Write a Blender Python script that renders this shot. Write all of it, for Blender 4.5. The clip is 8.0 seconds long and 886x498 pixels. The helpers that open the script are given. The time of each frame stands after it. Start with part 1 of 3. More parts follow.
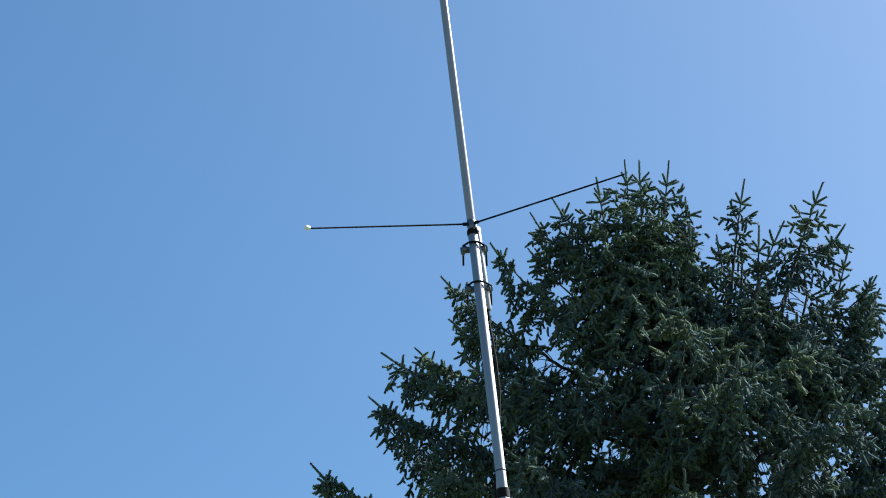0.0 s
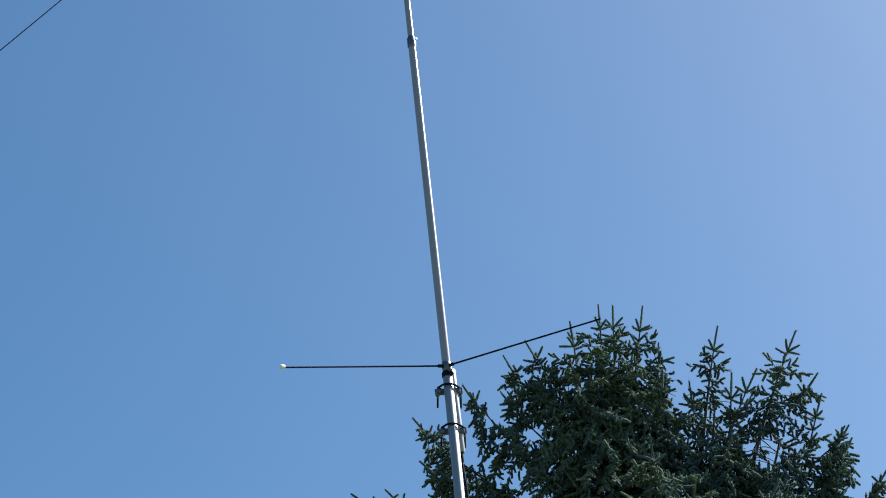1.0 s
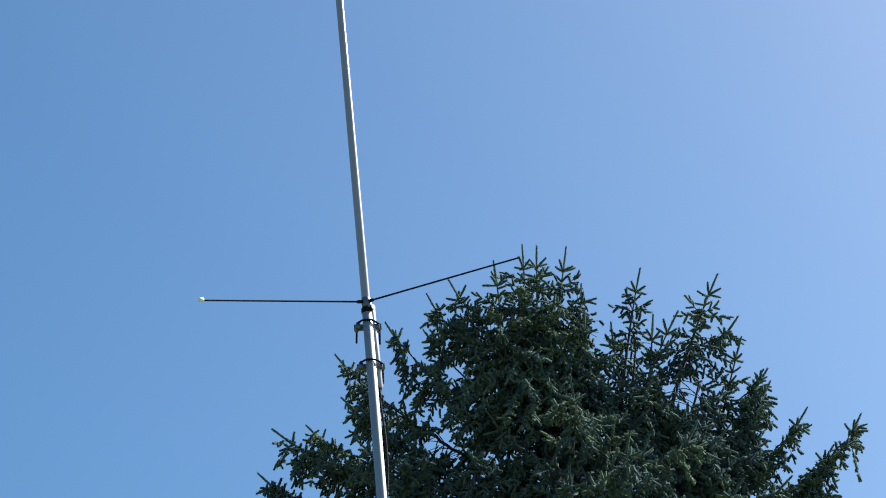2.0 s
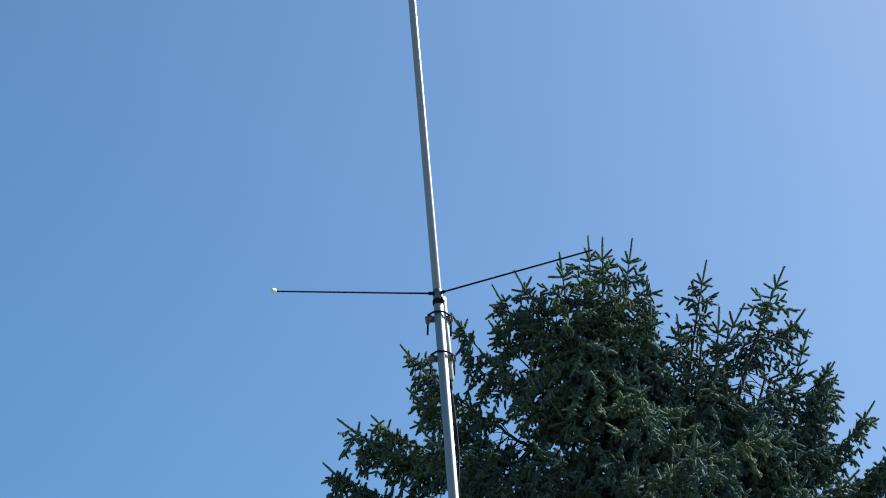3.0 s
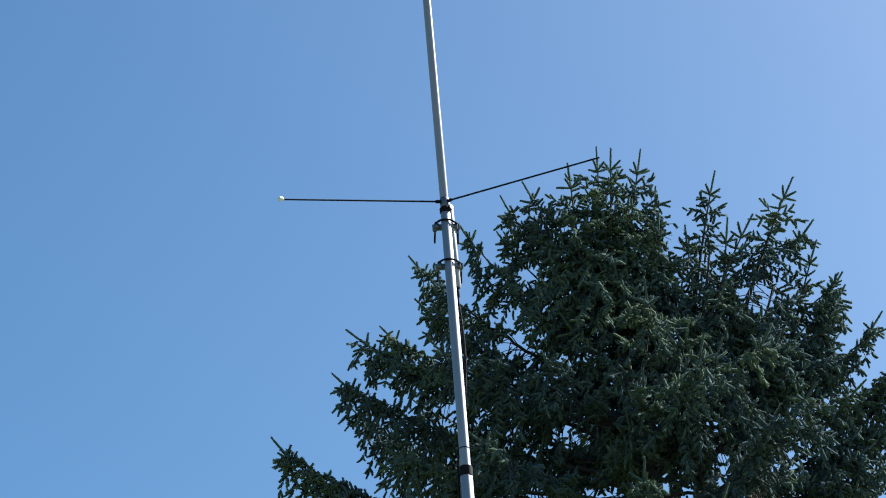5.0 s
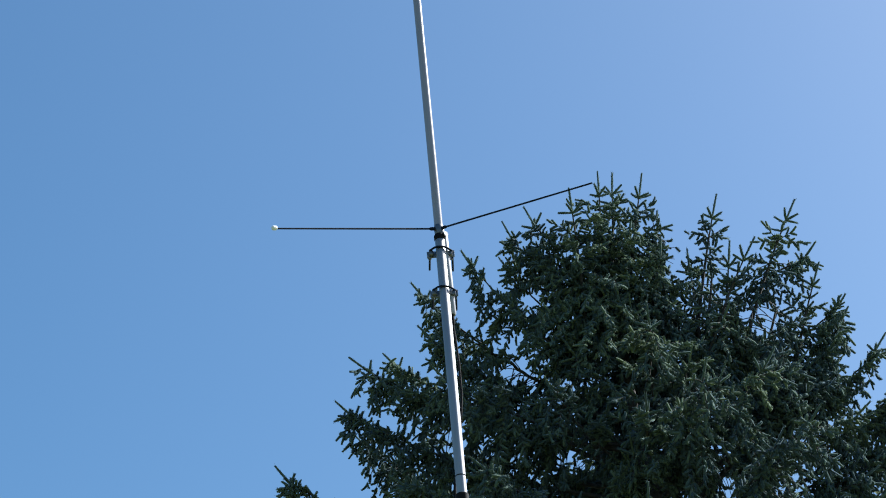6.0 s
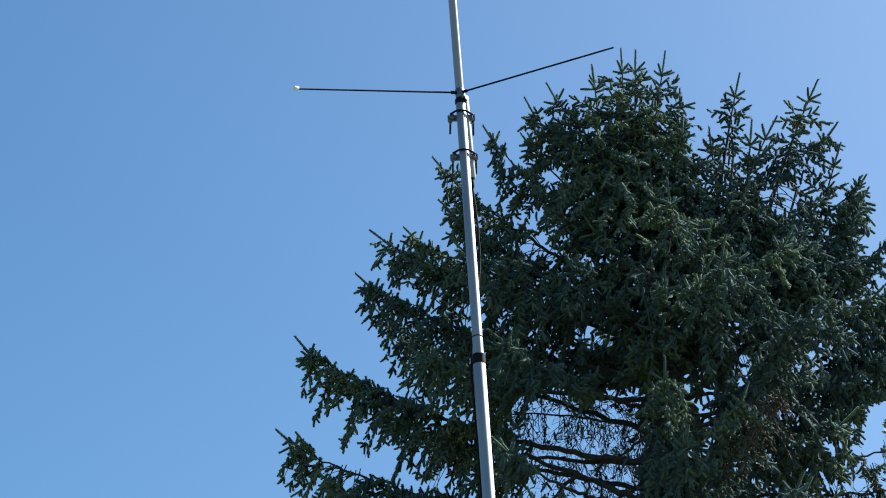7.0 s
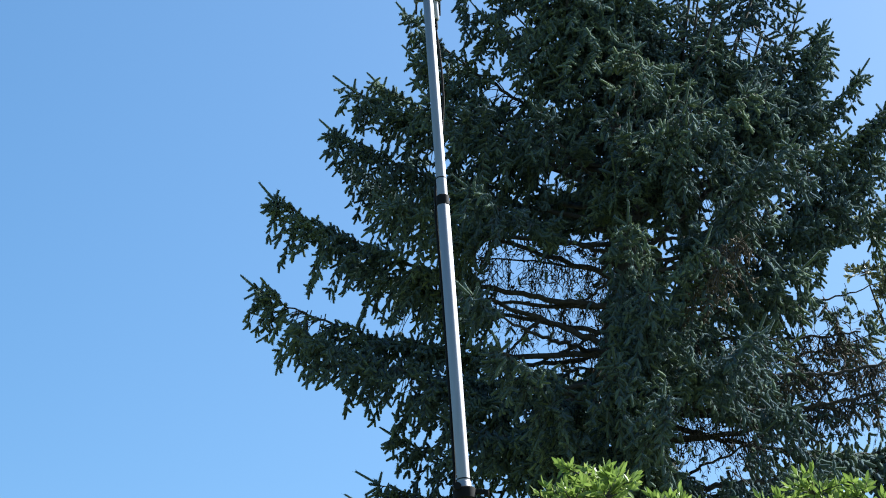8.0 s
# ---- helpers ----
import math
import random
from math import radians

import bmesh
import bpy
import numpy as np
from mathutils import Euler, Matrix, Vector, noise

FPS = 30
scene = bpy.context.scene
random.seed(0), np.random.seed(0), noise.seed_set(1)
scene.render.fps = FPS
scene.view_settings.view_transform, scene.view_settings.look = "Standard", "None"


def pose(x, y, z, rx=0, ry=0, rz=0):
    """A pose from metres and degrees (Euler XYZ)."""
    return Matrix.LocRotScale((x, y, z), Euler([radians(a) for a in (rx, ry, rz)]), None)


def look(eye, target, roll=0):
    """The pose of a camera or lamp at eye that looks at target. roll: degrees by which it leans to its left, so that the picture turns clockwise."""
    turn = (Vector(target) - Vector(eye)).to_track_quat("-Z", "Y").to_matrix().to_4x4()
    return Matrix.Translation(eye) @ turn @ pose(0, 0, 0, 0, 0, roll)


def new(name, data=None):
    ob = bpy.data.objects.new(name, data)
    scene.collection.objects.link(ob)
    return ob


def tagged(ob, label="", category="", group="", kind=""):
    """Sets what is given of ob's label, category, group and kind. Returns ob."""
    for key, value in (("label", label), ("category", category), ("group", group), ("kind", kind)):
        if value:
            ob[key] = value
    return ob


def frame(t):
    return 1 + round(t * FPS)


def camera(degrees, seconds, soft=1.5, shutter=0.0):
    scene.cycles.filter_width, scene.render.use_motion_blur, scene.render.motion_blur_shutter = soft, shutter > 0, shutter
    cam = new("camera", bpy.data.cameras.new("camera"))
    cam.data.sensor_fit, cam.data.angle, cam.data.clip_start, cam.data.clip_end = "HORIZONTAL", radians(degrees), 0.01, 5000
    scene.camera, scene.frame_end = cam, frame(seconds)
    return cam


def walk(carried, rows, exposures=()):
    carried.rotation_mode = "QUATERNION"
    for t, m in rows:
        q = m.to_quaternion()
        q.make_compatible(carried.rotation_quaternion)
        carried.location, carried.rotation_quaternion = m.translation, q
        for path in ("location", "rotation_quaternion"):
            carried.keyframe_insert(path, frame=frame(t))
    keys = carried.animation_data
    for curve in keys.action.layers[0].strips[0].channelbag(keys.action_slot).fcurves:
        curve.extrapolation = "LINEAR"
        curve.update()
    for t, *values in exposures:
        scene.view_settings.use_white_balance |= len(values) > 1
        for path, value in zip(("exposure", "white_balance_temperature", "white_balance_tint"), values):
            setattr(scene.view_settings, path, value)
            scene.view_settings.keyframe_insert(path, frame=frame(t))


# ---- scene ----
# ---- camera ----
cam = camera(23.89, 8.0, soft=1.05)
ROWS = [
    (0, -0, 0, 1.6, 122.009, 1.272, 0.795),
    (0.3, -0.0049, 0, 1.6318, 123.817, 1.024, 0.798),
    (0.5, -0.0006, 0, 1.6289, 125.144, 0.906, 0.693),
    (0.8, -0.0111, 0, 1.6288, 126.008, 0.947, 0.185),
    (1, -0.0124, 0, 1.5997, 125.863, 0.828, -0.43),
    (1.2, -0.0114, 0, 1.5937, 125.326, 0.883, -1.165),
    (1.5, 0.0026, 0, 1.5979, 124.565, 1.115, -2.215),
    (1.7, 0.01, 0, 1.593, 124.378, 1.219, -2.728),
    (2.8, -0.0188, 0, 1.5921, 123.679, 0.112, -1.898),
    (3, -0.0247, 0, 1.5986, 123.887, -0.075, -1.434),
    (3.5, -0.0152, 0, 1.5752, 123.624, -0.654, -1.21),
    (4, -0.0135, 0, 1.5773, 122.213, -0.723, -1.573),
    (4.5, -0.0205, 0, 1.5825, 121.6, -0.554, -1.619),
    (4.7, -0.0231, 0, 1.5779, 121.414, -0.391, -1.466),
    (6, 0.0231, 0, 1.5838, 122.23, 0.327, -0.633),
    (6.5, 0.0283, 0, 1.5608, 121.837, -0.377, -0.213),
    (6.8, 0.0273, 0, 1.5475, 120.362, -0.652, -0.307),
    (7, 0.0303, 0, 1.5125, 119.031, -0.741, -0.568),
    (7.3, 0.0469, 0, 1.4923, 116.878, -0.477, -0.952),
    (7.5, 0.0397, 0, 1.4919, 115.916, -0.246, -1.167),
    (7.7, 0.0469, 0, 1.4905, 115.359, -0.079, -1.307),
    (8, 0.0329, 0, 1.4876, 114.914, -0.136, -1.344),
]
walk(cam, [(t, pose(x, y, z, rx, ry, rz)) for t, x, y, z, rx, ry, rz in ROWS], [(0.0, 1.40, 5900, 7), (0.5, 1.25, 5900, 7), (0.8, 1.16, 5900, 7), (1.2, 1.24, 5900, 7), (1.6, 1.32, 5900, 7), (6.6, 1.32, 5900, 7), (7.6, 1.58, 5900, 7), (8.0, 1.66, 5900, 7)])

# ---- daylight ----
SUN_TURN, SUN_HEIGHT = 66.0, 48.0   # degrees clockwise from +y, and above the horizon
world = bpy.data.worlds.new("clear_sky")
scene.world = world
world.use_nodes = True
wn, wl = world.node_tree.nodes, world.node_tree.links
wn.clear()
sky = wn.new("ShaderNodeTexSky")
sky.sky_type = "NISHITA"
sky.sun_disc = False
sky.sun_elevation, sky.sun_rotation = radians(SUN_HEIGHT), radians(SUN_TURN)
sky.altitude, sky.air_density, sky.dust_density, sky.ozone_density = 200, 1.0, 2.2, 1.6
wb = wn.new("ShaderNodeBackground")
wb.inputs["Strength"].default_value = 0.06
wo = wn.new("ShaderNodeOutputWorld")
rich = wn.new("ShaderNodeHueSaturation")
rich.inputs["Saturation"].default_value = 1.25
rich.inputs["Hue"].default_value = 0.491
wl.new(sky.outputs["Color"], rich.inputs["Color"])
wl.new(rich.outputs["Color"], wb.inputs["Color"])
wl.new(wb.outputs["Background"], wo.inputs["Surface"])

sun_data = bpy.data.lights.new("sun", "SUN")
sun_data.energy, sun_data.angle, sun_data.color = 5.0, radians(0.53), (1.0, 0.95, 0.86)
sun = new("sun", sun_data)
st, sh = radians(SUN_TURN), radians(SUN_HEIGHT)
sun_way = Vector((math.sin(st) * math.cos(sh), math.cos(st) * math.cos(sh), math.sin(sh)))
sun.matrix_world = look(sun_way * 60, (0, 0, 0))


# ---- materials ----
def material(name):
    m = bpy.data.materials.new(name)
    m.use_nodes = True
    return m, m.node_tree.nodes, m.node_tree.links, m.node_tree.nodes["Principled BSDF"]


def ramp(nodes, stops):
    r = nodes.new("ShaderNodeValToRGB")
    while len(r.color_ramp.elements) < len(stops):
        r.color_ramp.elements.new(0.5)
    for e, (p, c) in zip(r.color_ramp.elements, stops):
        e.position, e.color = p, (*c, 1)
    return r


def noise_tex(nodes, links, scale, detail=3.0, stretch=None):
    t = nodes.new("ShaderNodeTexNoise")
    t.inputs["Scale"].default_value, t.inputs["Detail"].default_value = scale, detail
    co = nodes.new("ShaderNodeTexCoord")
    if stretch:
        mp = nodes.new("ShaderNodeMapping")
        mp.inputs["Scale"].default_value = stretch
        links.new(co.outputs["Object"], mp.inputs["Vector"])
        links.new(mp.outputs["Vector"], t.inputs["Vector"])
    else:
        links.new(co.outputs["Object"], t.inputs["Vector"])
    return t


def bump(nodes, links, p, source, strength, distance):
    b = nodes.new("ShaderNodeBump")
    b.inputs["Strength"].default_value, b.inputs["Distance"].default_value = strength, distance
    links.new(source, b.inputs["Height"])
    links.new(b.outputs["Normal"], p.inputs["Normal"])


def plain(name, colour, rough, metal=0.0, vary=0.15, scale=40.0, stretch=None, bumps=0.1):
    """A surface of one colour with grain and soft stains."""
    m, nodes, links, p = material(name)
    t = noise_tex(nodes, links, scale, 4.0, stretch)
    lo = tuple(c * (1 - vary) for c in colour)
    hi = tuple(min(1, c * (1 + vary)) for c in colour)
    r = ramp(nodes, [(0.3, lo), (0.7, hi)])
    links.new(t.outputs["Fac"], r.inputs["Fac"])
    links.new(r.outputs["Color"], p.inputs["Base Color"])
    p.inputs["Roughness"].default_value, p.inputs["Metallic"].default_value = rough, metal
    bump(nodes, links, p, t.outputs["Fac"], bumps, 0.002)
    return m


def leaf_material(name, stops, rough, through_share, haze_sheen=0.0, gloss=0.4):
    """Leaves or needles: each piece has its own tone, patches differ, some light passes through; a blue sheen paints
    haze on.
    """
    m, nodes, links, p = material(name)
    geo = nodes.new("ShaderNodeNewGeometry")
    big = noise_tex(nodes, links, 1.6, 2.0)
    mix = nodes.new("ShaderNodeMath")
    mix.operation = "MULTIPLY_ADD"
    mix.inputs[1].default_value = 0.30
    half = nodes.new("ShaderNodeMath")
    half.operation = "MULTIPLY"
    half.inputs[1].default_value = 0.70
    links.new(big.outputs["Fac"], half.inputs[0])
    links.new(geo.outputs["Random Per Island"], mix.inputs[0])
    links.new(half.outputs[0], mix.inputs[2])
    r = ramp(nodes, stops)
    links.new(mix.outputs[0], r.inputs["Fac"])
    links.new(r.outputs["Color"], p.inputs["Base Color"])
    p.inputs["Roughness"].default_value = rough
    p.inputs["Specular IOR Level"].default_value = gloss
    p.inputs["Sheen Weight"].default_value, p.inputs["Sheen Roughness"].default_value = haze_sheen, 0.6
    p.inputs["Sheen Tint"].default_value = (0.55, 0.75, 1.0, 1)
    tr = nodes.new("ShaderNodeBsdfTranslucent")
    links.new(r.outputs["Color"], tr.inputs["Color"])
    ms = nodes.new("ShaderNodeMixShader")
    ms.inputs["Fac"].default_value = through_share
    links.new(p.outputs["BSDF"], ms.inputs[1])
    links.new(tr.outputs["BSDF"], ms.inputs[2])
    links.new(ms.outputs["Shader"], nodes["Material Output"].inputs["Surface"])
    return m


# bluish lower stops and sheen paint blue, hazy shade into the needle colour
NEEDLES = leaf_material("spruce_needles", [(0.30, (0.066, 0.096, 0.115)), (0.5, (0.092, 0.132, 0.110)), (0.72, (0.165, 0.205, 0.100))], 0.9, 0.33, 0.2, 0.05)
DRY_NEEDLES = leaf_material("dry_needles", [(0.2, (0.06, 0.048, 0.038)), (0.5, (0.095, 0.076, 0.058)), (0.8, (0.13, 0.108, 0.08))], 0.8, 0.1, 0.0, 0.1)
BARK = plain("spruce_bark", (0.042, 0.036, 0.033), 0.9, 0.0, 0.4, 25.0, (1, 1, 0.3), 0.6)
TWIG = plain("grey_twig", (0.045, 0.040, 0.038), 0.9, 0.0, 0.35, 30.0, None, 0.3)
SHRUB_LEAF = leaf_material("shrub_leaf", [(0.25, (0.07, 0.13, 0.025)), (0.5, (0.17, 0.25, 0.05)), (0.75, (0.34, 0.40, 0.12))], 0.45, 0.35)
TREE_LEAF = leaf_material("tree_leaf", [(0.25, (0.08, 0.095, 0.05)), (0.5, (0.15, 0.165, 0.095)), (0.75, (0.28, 0.28, 0.18))], 0.45, 0.35)
ALUMINIUM = plain("brushed_aluminium", (0.33, 0.33, 0.35), 0.58, 1.0, 0.06, 60.0, (1, 1, 0.05), 0.05)
RADOME = plain("white_fibreglass", (0.26, 0.245, 0.29), 0.24, 0.0, 0.04, 30.0, (1, 1, 0.2), 0.03)
RADOME.node_tree.nodes["Principled BSDF"].inputs["Specular IOR Level"].default_value = 0.8
STEEL = plain("zinc_steel", (0.15, 0.155, 0.17), 0.5, 1.0, 0.2, 80.0)
BLACK_METAL = plain("dark_rod", (0.006, 0.010, 0.022), 0.85, 0.0, 0.2, 80.0)
BLACK_METAL.node_tree.nodes["Principled BSDF"].inputs["Specular IOR Level"].default_value = 0.12
RUBBER = plain("black_rubber", (0.006, 0.006, 0.008), 0.75, 0.0, 0.2, 60.0)
RUBBER.node_tree.nodes["Principled BSDF"].inputs["Specular IOR Level"].default_value = 0.15
WHITE_CAP = plain("white_plastic_cap", (0.75, 0.75, 0.72), 0.45, 0.0, 0.05, 60.0)
GRASS = plain("lawn", (0.075, 0.095, 0.035), 0.9, 0.0, 0.4, 3.0, None, 0.8)


# ---- mesh helpers ----
def linked(name, mesh, parent=None, mat=None):
    ob = new(name, mesh)
    if mat:
        mesh.materials.append(mat)
    if parent:
        ob.parent = parent
    return ob


def part(name, bm, mat, parent, label=""):
    """Links a bmesh as one mesh object under a thing or a part."""
    mesh = bpy.data.meshes.new(name)
    bm.to_mesh(mesh)
    bm.free()
    for f in mesh.polygons:
        f.use_smooth = True
    mesh.set_sharp_from_angle(angle=radians(40))
    return tagged(linked(name, mesh, parent, mat), label)


def tube(bm, points, radii, sides=12, caps=True):
    """A round bar along points, with a radius at each."""
    pts = [Vector(p) for p in points]
    rings = []
    for i, p in enumerate(pts):
        way = (pts[min(i + 1, len(pts) - 1)] - pts[max(i - 1, 0)]).normalized()
        side = way.cross(Vector((0, 0, 1)) if abs(way.z) < 0.95 else Vector((0, 1, 0))).normalized()
        up = side.cross(way)
        rings.append([bm.verts.new(p + radii[i] * (side * math.cos(2 * math.pi * k / sides) + up * math.sin(2 * math.pi * k / sides))) for k in range(sides)])
    for a, b in zip(rings, rings[1:]):
        for k in range(sides):
            bm.faces.new((a[k], a[(k + 1) % sides], b[(k + 1) % sides], b[k]))
    if caps:
        bm.faces.new(rings[0][::-1])
        bm.faces.new(rings[-1])
    bmesh.ops.recalc_face_normals(bm, faces=bm.faces)
    return bm


def box(bm, centre, size, turn=None, bevel=0.0):
    m = Matrix.Translation(centre) @ (turn.to_4x4() if turn else Matrix()) @ Matrix.Diagonal((*size, 1))
    made = bmesh.ops.create_cube(bm, size=1.0, matrix=m)
    if bevel:
        edges = list({e for v in made["verts"] for e in v.link_edges})
        bmesh.ops.bevel(bm, geom=edges, offset=bevel, segments=2, affect="EDGES", profile=0.5)
    return bm


class Heap:
    """Many small pieces gathered into one mesh."""

    def __init__(self):
        self.v, self.f, self.n = [], [], 0

    def add(self, verts, tris):
        self.v.append(verts.reshape(-1, 3))
        self.f.append(tris.reshape(-1, 3) + self.n)
        self.n += self.v[-1].shape[0]

    def mesh(self, name, smooth=False):
        me = bpy.data.meshes.new(name)
        v, f = np.concatenate(self.v).astype(np.float32), np.concatenate(self.f).astype(np.int32)
        me.vertices.add(len(v))
        me.vertices.foreach_set("co", v.ravel())
        me.loops.add(f.size)
        me.loops.foreach_set("vertex_index", f.ravel())
        me.polygons.add(len(f))
        me.polygons.foreach_set("loop_start", np.arange(0, f.size, 3, dtype=np.int32))
        if smooth:
            me.polygons.foreach_set("use_smooth", np.ones(len(f), dtype=bool))
        me.update(calc_edges=True)
        me.validate()
        return me


def turns(ways, roll):
    """Matrices whose third column is each way, rolled about it."""
    w = ways / np.linalg.norm(ways, axis=1)[:, None]
    ref = np.where(np.abs(w[:, 2:3]) < 0.9, np.array([[0, 0, 1.0]]), np.array([[0, 1.0, 0]]))
    a = np.cross(ref, w)
    a /= np.linalg.norm(a, axis=1)[:, None]
    b = np.cross(w, a)
    c, s = np.cos(roll)[:, None], np.sin(roll)[:, None]
    return np.stack([a * c + b * s, b * c - a * s, w], axis=2)


def stamp(heap, shape, base, ways, length, radius, rng):
    """Sets copies of a small unit shape along ways."""
    verts, tris = shape
    if not len(base):
        return
    m = turns(ways, rng.uniform(0, 6.28, len(base)))
    local = verts[None] * np.stack([radius, radius, length], axis=1)[:, None, :]
    out = np.einsum("nij,nkj->nki", m, local) + base[:, None, :]
    idx = tris[None] + (np.arange(len(base)) * len(verts))[:, None, None]
    heap.add(out, idx)


def sticks(heap, a, b, ra, rb):
    """Three-sided tapered twigs from points a to points b."""
    w = b - a
    keep = np.linalg.norm(w, axis=1) > 1e-4
    a, b, w, ra, rb = a[keep], b[keep], w[keep], ra[keep], rb[keep]
    if not len(a):
        return
    m = turns(w, np.zeros(len(a)))
    ang = np.arange(3) * 2.0944
    ring = np.stack([np.cos(ang), np.sin(ang), 0 * ang], axis=1)
    r = np.einsum("nij,kj->nki", m, ring)
    v = np.concatenate([a[:, None] + r * ra[:, None, None], b[:, None] + r * rb[:, None, None]], axis=1)
    t = np.array([(0, 1, 4), (0, 4, 3), (1, 2, 5), (1, 5, 4), (2, 0, 3), (2, 3, 5)])
    heap.add(v, t[None] + (np.arange(len(a)) * 6)[:, None, None])


def shoot_shape(rng, needles=15, core=0.57, sides=4, straight=False):
    """A needle-clad shoot of unit length and radius: a blunt furry finger with needle tips standing off it."""
    v, t = [], []
    levels = [(0.0, 0.8), (0.5, 1.0), (0.96, 0.8)]
    for z, r in levels:
        for k in range(sides):
            a = 2 * math.pi * k / sides + rng.uniform(-0.3, 0.3)
            q = core * r * rng.uniform(0.82, 1.18)
            v.append((q * math.cos(a), q * math.sin(a), z + rng.uniform(-0.03, 0.03)))
    tip = len(v)
    v.append((0, 0, 1.0))
    for i in range(len(levels) - 1):
        for k in range(sides):
            a, b = i * sides + k, i * sides + (k + 1) % sides
            t += [(a, b, b + sides), (a, b + sides, a + sides)]
    for k in range(sides):
        a = (len(levels) - 1) * sides
        t.append((a + k, a + (k + 1) % sides, tip))
    for k in range(needles):
        z, a = rng.uniform(0.0, 0.94), 2.4 * k + rng.uniform(-0.4, 0.4)
        d = np.array((math.cos(a), math.sin(a), 0))
        s = np.array((-d[1], d[0], 0)) * 0.15
        base = d * core * 0.7 + np.array((0, 0, z))
        n = len(v)
        v += [tuple(base - s), tuple(base + s), tuple(d * rng.uniform(0.95, 1.3) + np.array((0, 0, z + rng.uniform(0.08, 0.16))))]
        t.append((n, n + 1, n + 2))
    v = np.array(v)
    v[:, 0] += (0.25 if straight else rng.uniform(0.3, 1.5)) * v[:, 2] ** 2
    return v, np.array(t)


shape_rng = np.random.default_rng(7)
SHOOTS = [shoot_shape(shape_rng) for _ in range(8)]
SPARSE = [shoot_shape(shape_rng, needles=5, core=0.66) for _ in range(4)]   # for limbs behind the trunk


def piece_mesh(name, shape, mat):
    """One small shape as a mesh that alike pieces share."""
    h = Heap()
    h.add(*shape)
    me = h.mesh(name, True)
    me.materials.append(mat)
    return me


def pieces(name, meshes, rows, wide, parent, rng):
    """Single pieces on shared meshes: rows of base, way, length; wide is the radius or a share of the length."""
    rows = np.asarray(rows)
    m = turns(rows[:, 3:6], rng.uniform(0, 6.28, len(rows)))
    for r, t, w in zip(rows, m, wide):
        ob = new(name, meshes[rng.integers(0, len(meshes))])
        ob.parent = parent
        ob.matrix_parent_inverse = parent.matrix_parent_inverse.inverted() if parent.parent is None else Matrix()
        ob.matrix_basis = Matrix.Translation(r[:3]) @ Matrix(t.tolist()).to_4x4() @ Matrix.Diagonal((w, w, r[6], 1))


SHOOT_MESHES = [piece_mesh("shoot", shoot_shape(shape_rng, 34, sides=6, straight=True), NEEDLES) for _ in range(6)]


# ---- ground ----
ground_heap = Heap()
gx = np.concatenate([[-900, -300, -100], np.linspace(-40, 40, 41), [100, 300, 900]])
gv = np.array([(x, y, 0.04 * noise.noise(Vector((x * 0.3, y * 0.3, 0))) if abs(x) < 41 and abs(y) < 41 else 0.0) for y in gx for x in gx])
gn = len(gx)
gi = np.array([(r * gn + c, r * gn + c + 1, (r + 1) * gn + c + 1, (r + 1) * gn + c) for r in range(gn - 1) for c in range(gn - 1)])
ground_heap.add(gv, np.concatenate([gi[:, [0, 1, 2]], gi[:, [0, 2, 3]]]))
tagged(linked("ground", ground_heap.mesh("ground", True), None, GRASS), "mown green lawn stretching to the horizon", "ground", kind="structure")

# ---- mast and antenna ----
HUB = Vector((0.091, 5.5, 5.126))
LEAN_WAY = Vector((-0.0690, 0.0, 1.0))


def up_mast(z, side=0.0, away=0.0):
    """A point on the mast's line at height z, shifted sideways and away."""
    return HUB + LEAN_WAY * (z - HUB.z) + Vector((side, away, 0))


axis = LEAN_WAY.normalized()
tilt = Vector((0, 0, 1)).rotation_difference(axis).to_matrix()


def empty(name, at):
    ob = new(name)
    ob.empty_display_size = 0.1
    ob.location = at
    return ob


def fix(ob, root):
    """Keeps a mesh built in world places under a root that stands elsewhere."""
    ob.matrix_parent_inverse = Matrix.Translation(root.location).inverted()
    return ob


mast = tagged(empty("telescopic_mast", up_mast(0)), "bare aluminium telescopic mast leaning slightly, standing on the lawn", "mast")
for z0, z1, r in ((-0.02, 0.62, 0.0276), (0.56, 1.52, 0.0252), (1.46, 2.43, 0.0228), (2.36, 3.336, 0.0205), (3.27, 4.203, 0.0180), (4.14, 5.0890, 0.0152)):
    bm = tube(bmesh.new(), [up_mast(z0), up_mast(z1 - 0.004), up_mast(z1)], [r, r, r - 0.002], 28)
    fix(part("tube_section", bm, ALUMINIUM, mast), mast)
for z, r in ((0.62, 0.033), (1.52, 0.0305), (2.43, 0.028), (3.300, 0.0325), (4.1980, 0.0194)):
    bm = tube(bmesh.new(), [up_mast(z - 0.018), up_mast(z - 0.015), up_mast(z + 0.013), up_mast(z + 0.016)], [r - 0.003, r, r, r - 0.003], 28)
    fix(part("clamp_collar", bm, RUBBER, mast, "black plastic clamping collar"), mast)
for z, r in ((4.2706, 0.0155), (3.3420, 0.0183), (2.49, 0.0208)):
    bm = tube(bmesh.new(), [up_mast(z - 0.0018), up_mast(z + 0.0018)], [r, r], 28)
    fix(part("stop_ring", bm, RUBBER, mast, "thin dark stop ring"), mast)
